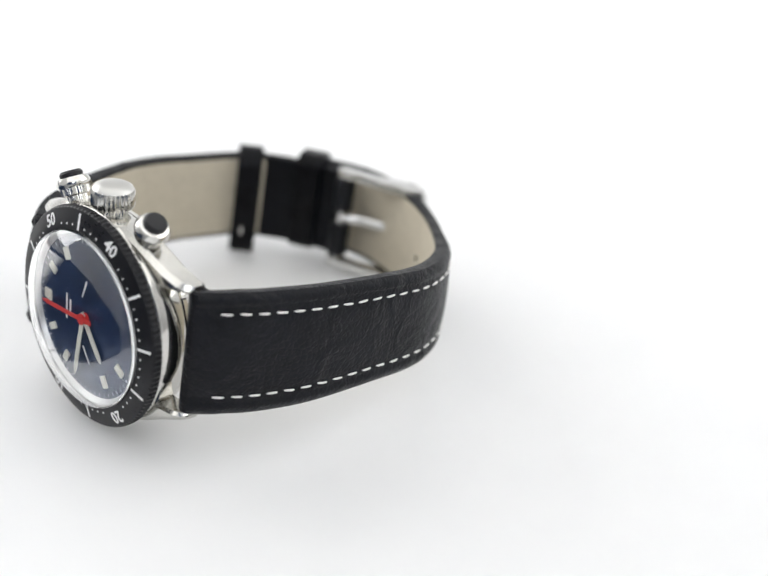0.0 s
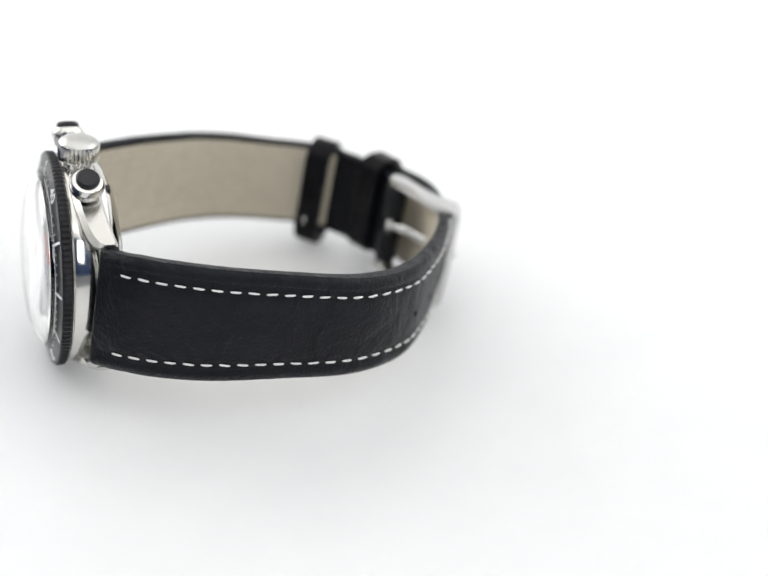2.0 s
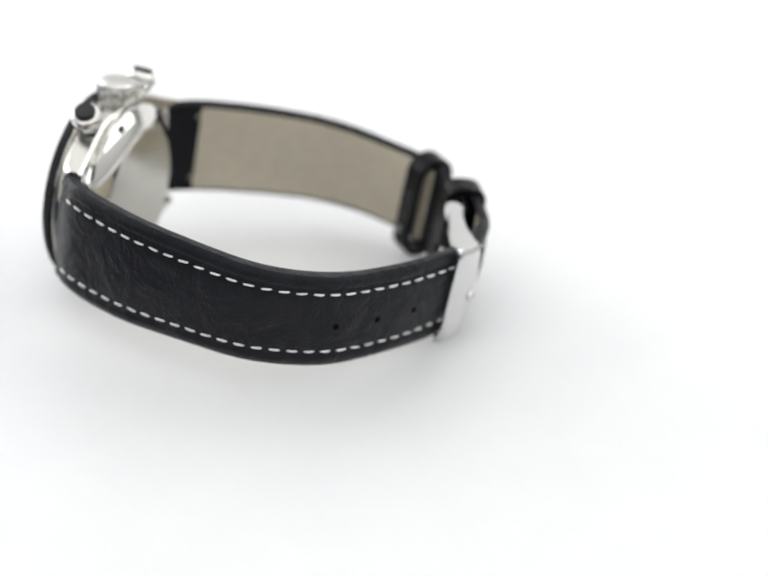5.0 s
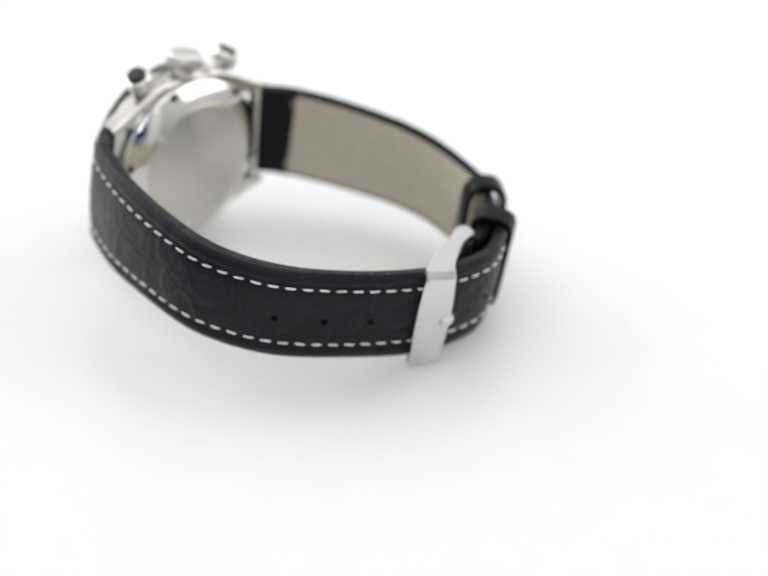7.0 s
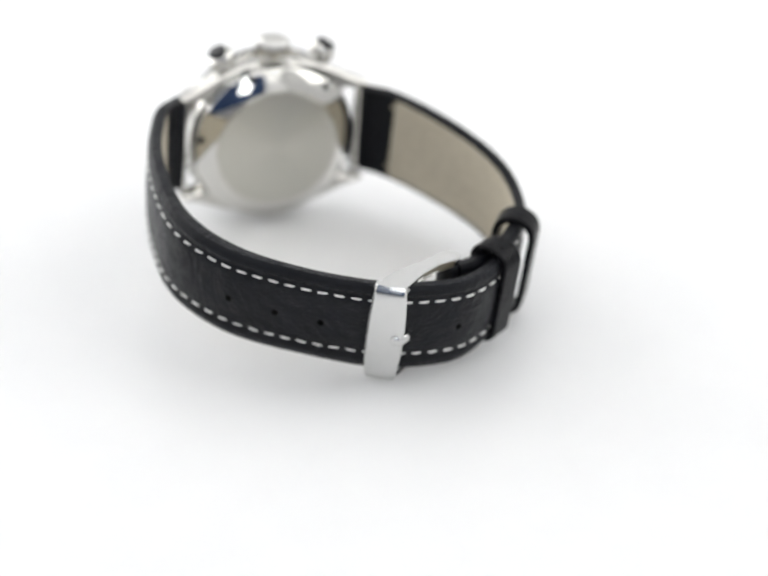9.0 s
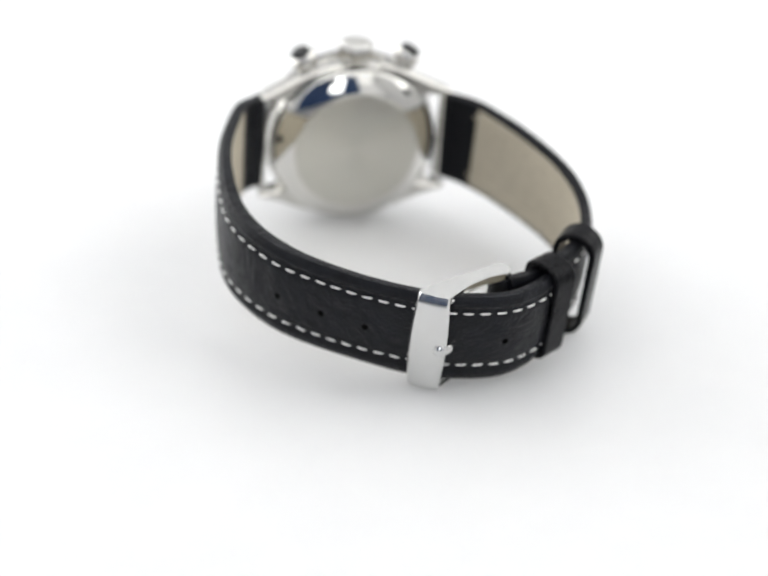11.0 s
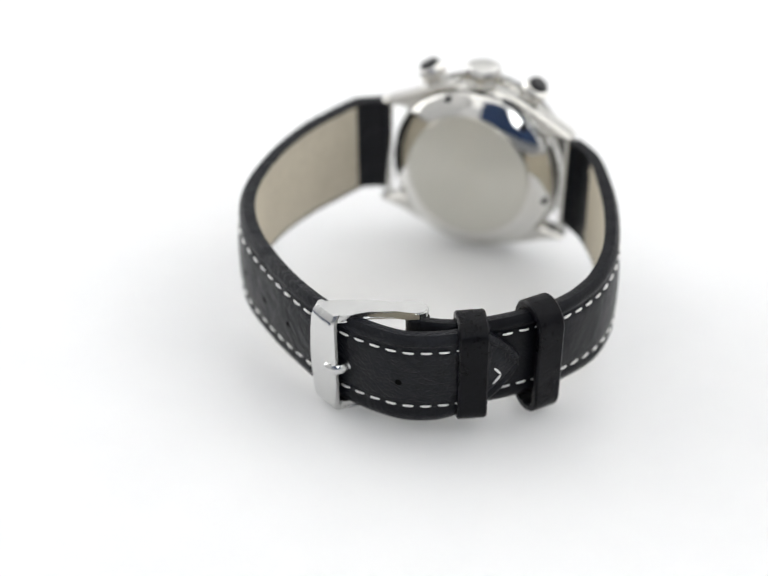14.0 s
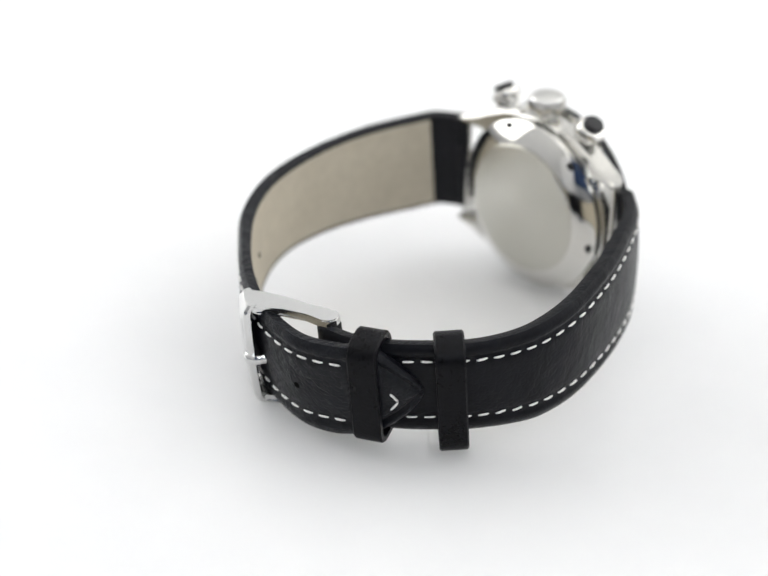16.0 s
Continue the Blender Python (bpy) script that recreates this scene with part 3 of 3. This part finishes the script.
# ---- keepers ----
def keeper(name, centre, along, half, depth_in, depth_out, wide, label, thick=1.1, corner=0.9):
    """A leather loop: rounded rectangle section (c by out), swept a strip's width along the strap."""
    bm = bmesh.new()
    outer, inner = [], []
    lo, hi = -depth_in, depth_out
    for o, lst in ((thick, outer), (0.0, inner)):
        r = corner + o
        corners = ((half + o - r, hi + o - r, 0), (-half - o + r, hi + o - r, 90), (-half - o + r, lo - o + r, 180), (half + o - r, lo - o + r, 270))
        for cx, cy, w0 in corners:
            for k in range(7):
                w = radians(w0 + 15 * k)
                lst.append((cx + r * math.cos(w), cy + r * math.sin(w)))
    cols = []
    e = wide / 2
    for x, inset in ((-e, 0.25), (-e + 0.3, 0.0), (e - 0.3, 0.0), (e, 0.25)):
        ring = []
        for (c, o), (ci, oi) in zip(outer, inner):
            f = inset / thick
            ring.append((x, c + (ci - c) * f, o + (oi - o) * f))
        cols.append([bm.verts.new(p) for p in ring])
    for x in (e, -e):
        cols.append([bm.verts.new((x, c, o)) for c, o in inner])
    m = len(outer)
    for p, q in zip(cols, cols[1:] + cols[:1]):
        for i in range(m):
            j = (i + 1) % m
            bm.faces.new((p[i], p[j], q[j], q[i]))
    d = Vector((*along, 0)).normalized()
    out = Vector((d.y, -d.x, 0))
    f = Matrix.Identity(4)
    f.col[0][:3], f.col[1][:3], f.col[2][:3] = d, out.cross(d), out
    f.col[3][:3] = centre
    bm.transform(f)
    return main(name, bm, SMOOTH, label)


keeper("fixed_keeper", (18.7, -35.4, 0.7), (0.90, 0.44), 8.6, 3.4, 2.2, 4.8, "black leather keeper sewn beside the buckle", corner=1.7)
loose = keeper("loose_keeper", (27.6, -26.6, -1.0), (0.68, 0.73), 9.8, 3.3, 2.5, 4.7, "loose black leather keeper slipped down the strap", corner=2.8)


# the one stitch that closes the loose keeper on its inner side
ob = new("stitch", STITCH)
ob.parent = loose
d, out = Vector((0.68, 0.73, 0)).normalized(), Vector((0.73, -0.68, 0)).normalized()
m = Matrix.Identity(4)
m.col[0][:3], m.col[1][:3], m.col[2][:3] = Vector((0, 0, 1)), d, out
m.col[3][:3] = (Vector((27.6, -26.6, -6.3)) - out * 4.45 + d * 0.4) * MM
ob.matrix_basis = m


# ---- buckle ----
def plate_mesh():
    """The bowed front plate: narrower at its ends, slightly arched."""
    bm = bmesh.new()
    rows = []
    d = Vector((0.86, -0.50, 0)).normalized()
    n = Vector((d.y, -d.x, 0))
    mid = Vector((-4.3, -40.5, 0))
    for i in range(25):
        c = -9.9 + 19.8 * i / 24
        u = c / 9.9
        half = 3.2 - 0.6 * u * u
        bow = 0.35 * (1 - u * u) - 0.9 * max(0, abs(u) - 0.82) ** 2 * 30
        ring = []
        for x, o in ((-half, 0.25), (-half + 0.35, 0.7), (0, 0.85), (half - 0.35, 0.7), (half, 0.25), (half, -0.35), (half - 0.3, -0.6), (-half + 0.3, -0.6), (-half, -0.35)):
            p = mid + d * x + n * (o + bow)
            ring.append(bm.verts.new((p.x, p.y, c)))
        rows.append(ring)
    for p, q in zip(rows, rows[1:]):
        for i in range(9):
            j = (i + 1) % 9
            bm.faces.new((p[i], p[j], q[j], q[i]))
    bm.faces.new(rows[0])
    bm.faces.new(rows[-1])
    return bm


buckle = main("buckle", plate_mesh(), CHROME, "polished steel pin buckle with bowed front plate")


def outline_arm():
    """Side arm seen from the strap's edge: broad at the plate, waisted, with a round eye at the bar."""
    pts = [(-6.6, -38.6), (-1.9, -41.4), (-1.0, -40.4), (2.4, -38.2), (6.4, -36.8)]
    eye = (9.4, -34.6)
    for w in np.linspace(-120, 120, 13):
        pts.append((eye[0] + 1.7 * math.cos(radians(w + 28)), eye[1] + 1.7 * math.sin(radians(w + 28))))
    pts += [(5.2, -34.6), (1.0, -35.6), (-3.0, -37.0)]
    return pts


for sc in (-1, 1):
    part("buckle_arm", prism(outline_arm(), sc * 8.3, sc * 9.8, "c", 0.25), CHROME, buckle)
part("buckle_bar", lathe([(0.01, -9.0), (0.8, -9.0), (0.8, 9.0), (0.01, 9.0)], 20, "c", (9.4, -34.6, 0)), CHROME, buckle)


def tongue_mesh():
    """The pin: from the bar, under the strap, up through the hole and over the plate."""
    line = [(9.4, -34.6), (6.6, -37.2), (2.6, -39.0), (-0.2, -40.6), (-1.2, -42.1), (-2.6, -42.5), (-3.9, -42.0)]
    s, q, d = spline(line, 40)
    bm = bmesh.new()
    rings = []
    for i in range(40):
        n = (d[i][1], -d[i][0])
        u = i / 39
        w = 0.95 if u < 0.95 else 0.95 * math.sqrt(max(1 - ((u - 0.95) / 0.06) ** 2, 0.05))
        ring = []
        for k in range(10):
            a = 2 * math.pi * k / 10
            o, c = 0.75 * (w / 0.95) * math.cos(a), w * math.sin(a)
            ring.append(bm.verts.new((q[i][0] + n[0] * o, q[i][1] + n[1] * o, -0.2 + c)))
        rings.append(ring)
    for p, r in zip(rings, rings[1:]):
        for i in range(10):
            j = (i + 1) % 10
            bm.faces.new((p[i], p[j], r[j], r[i]))
    bm.faces.new(rings[0])
    bm.faces.new(rings[-1])
    return bm


# the strap's end folded round the bar, with a slot for the pin
for c0, c1 in ((-7.9, -1.6), (1.2, 7.9)):
    part("strap_fold", lathe([(0.85, c0), (1.75, c0), (1.95, c0 + 0.3), (1.95, c1 - 0.3), (1.75, c1), (0.85, c1)], 32, "c", (9.4, -34.8, 0.4)), LEATHER, strap_short, "leather folded round the buckle bar")
part("buckle_tongue", tongue_mesh(), CHROME, buckle, "rounded steel pin")


# ---- movement ----
def motions():
    rows = [
        (0.0, -0.02482, 0.21168, 138.46),
        (0.5, -0.02553, 0.21333, 132.57),
        (1.0, -0.02630, 0.21537, 125.98),
        (1.5, -0.02669, 0.21712, 119.98),
        (2.0, -0.02708, 0.21925, 113.59),
        (2.5, -0.02714, 0.22100, 107.74),
        (3.0, -0.02707, 0.22310, 101.39),
        (3.5, -0.02681, 0.22473, 95.66),
        (4.0, -0.02638, 0.22668, 89.16),
        (4.2, -0.02609, 0.22740, 86.64),
        (6.3, -0.02205, 0.23446, 60.20),
        (6.5, -0.02152, 0.23503, 57.68),
        (7.0, -0.02000, 0.23627, 51.19),
        (7.5, -0.01853, 0.23744, 45.21),
        (8.0, -0.01677, 0.23843, 38.62),
        (8.5, -0.01504, 0.23919, 32.66),
        (9.0, -0.01296, 0.23974, 25.79),
        (9.2, -0.01220, 0.23990, 23.40),
        (11.3, 0.00135, 0.23850, 14.90),
        (11.5, 0.00202, 0.23806, 12.39),
        (12.0, 0.00365, 0.23678, 6.01),
        (12.5, 0.00510, 0.23533, -0.00),
        (13.0, 0.00639, 0.23360, -6.50),
        (13.5, 0.00745, 0.23185, -12.51),
        (14.0, 0.00833, 0.22982, -19.04),
        (14.5, 0.00907, 0.22776, -25.14),
        (15.0, 0.00951, 0.22567, -31.72),
        (15.5, 0.00976, 0.22349, -37.86),
        (16.0, 0.00984, 0.22125, -44.27),
    ]
    walk(watch, [(t, pose(x, y, 0.0, 0, 0, turn)) for t, x, y, turn in rows])


motions()
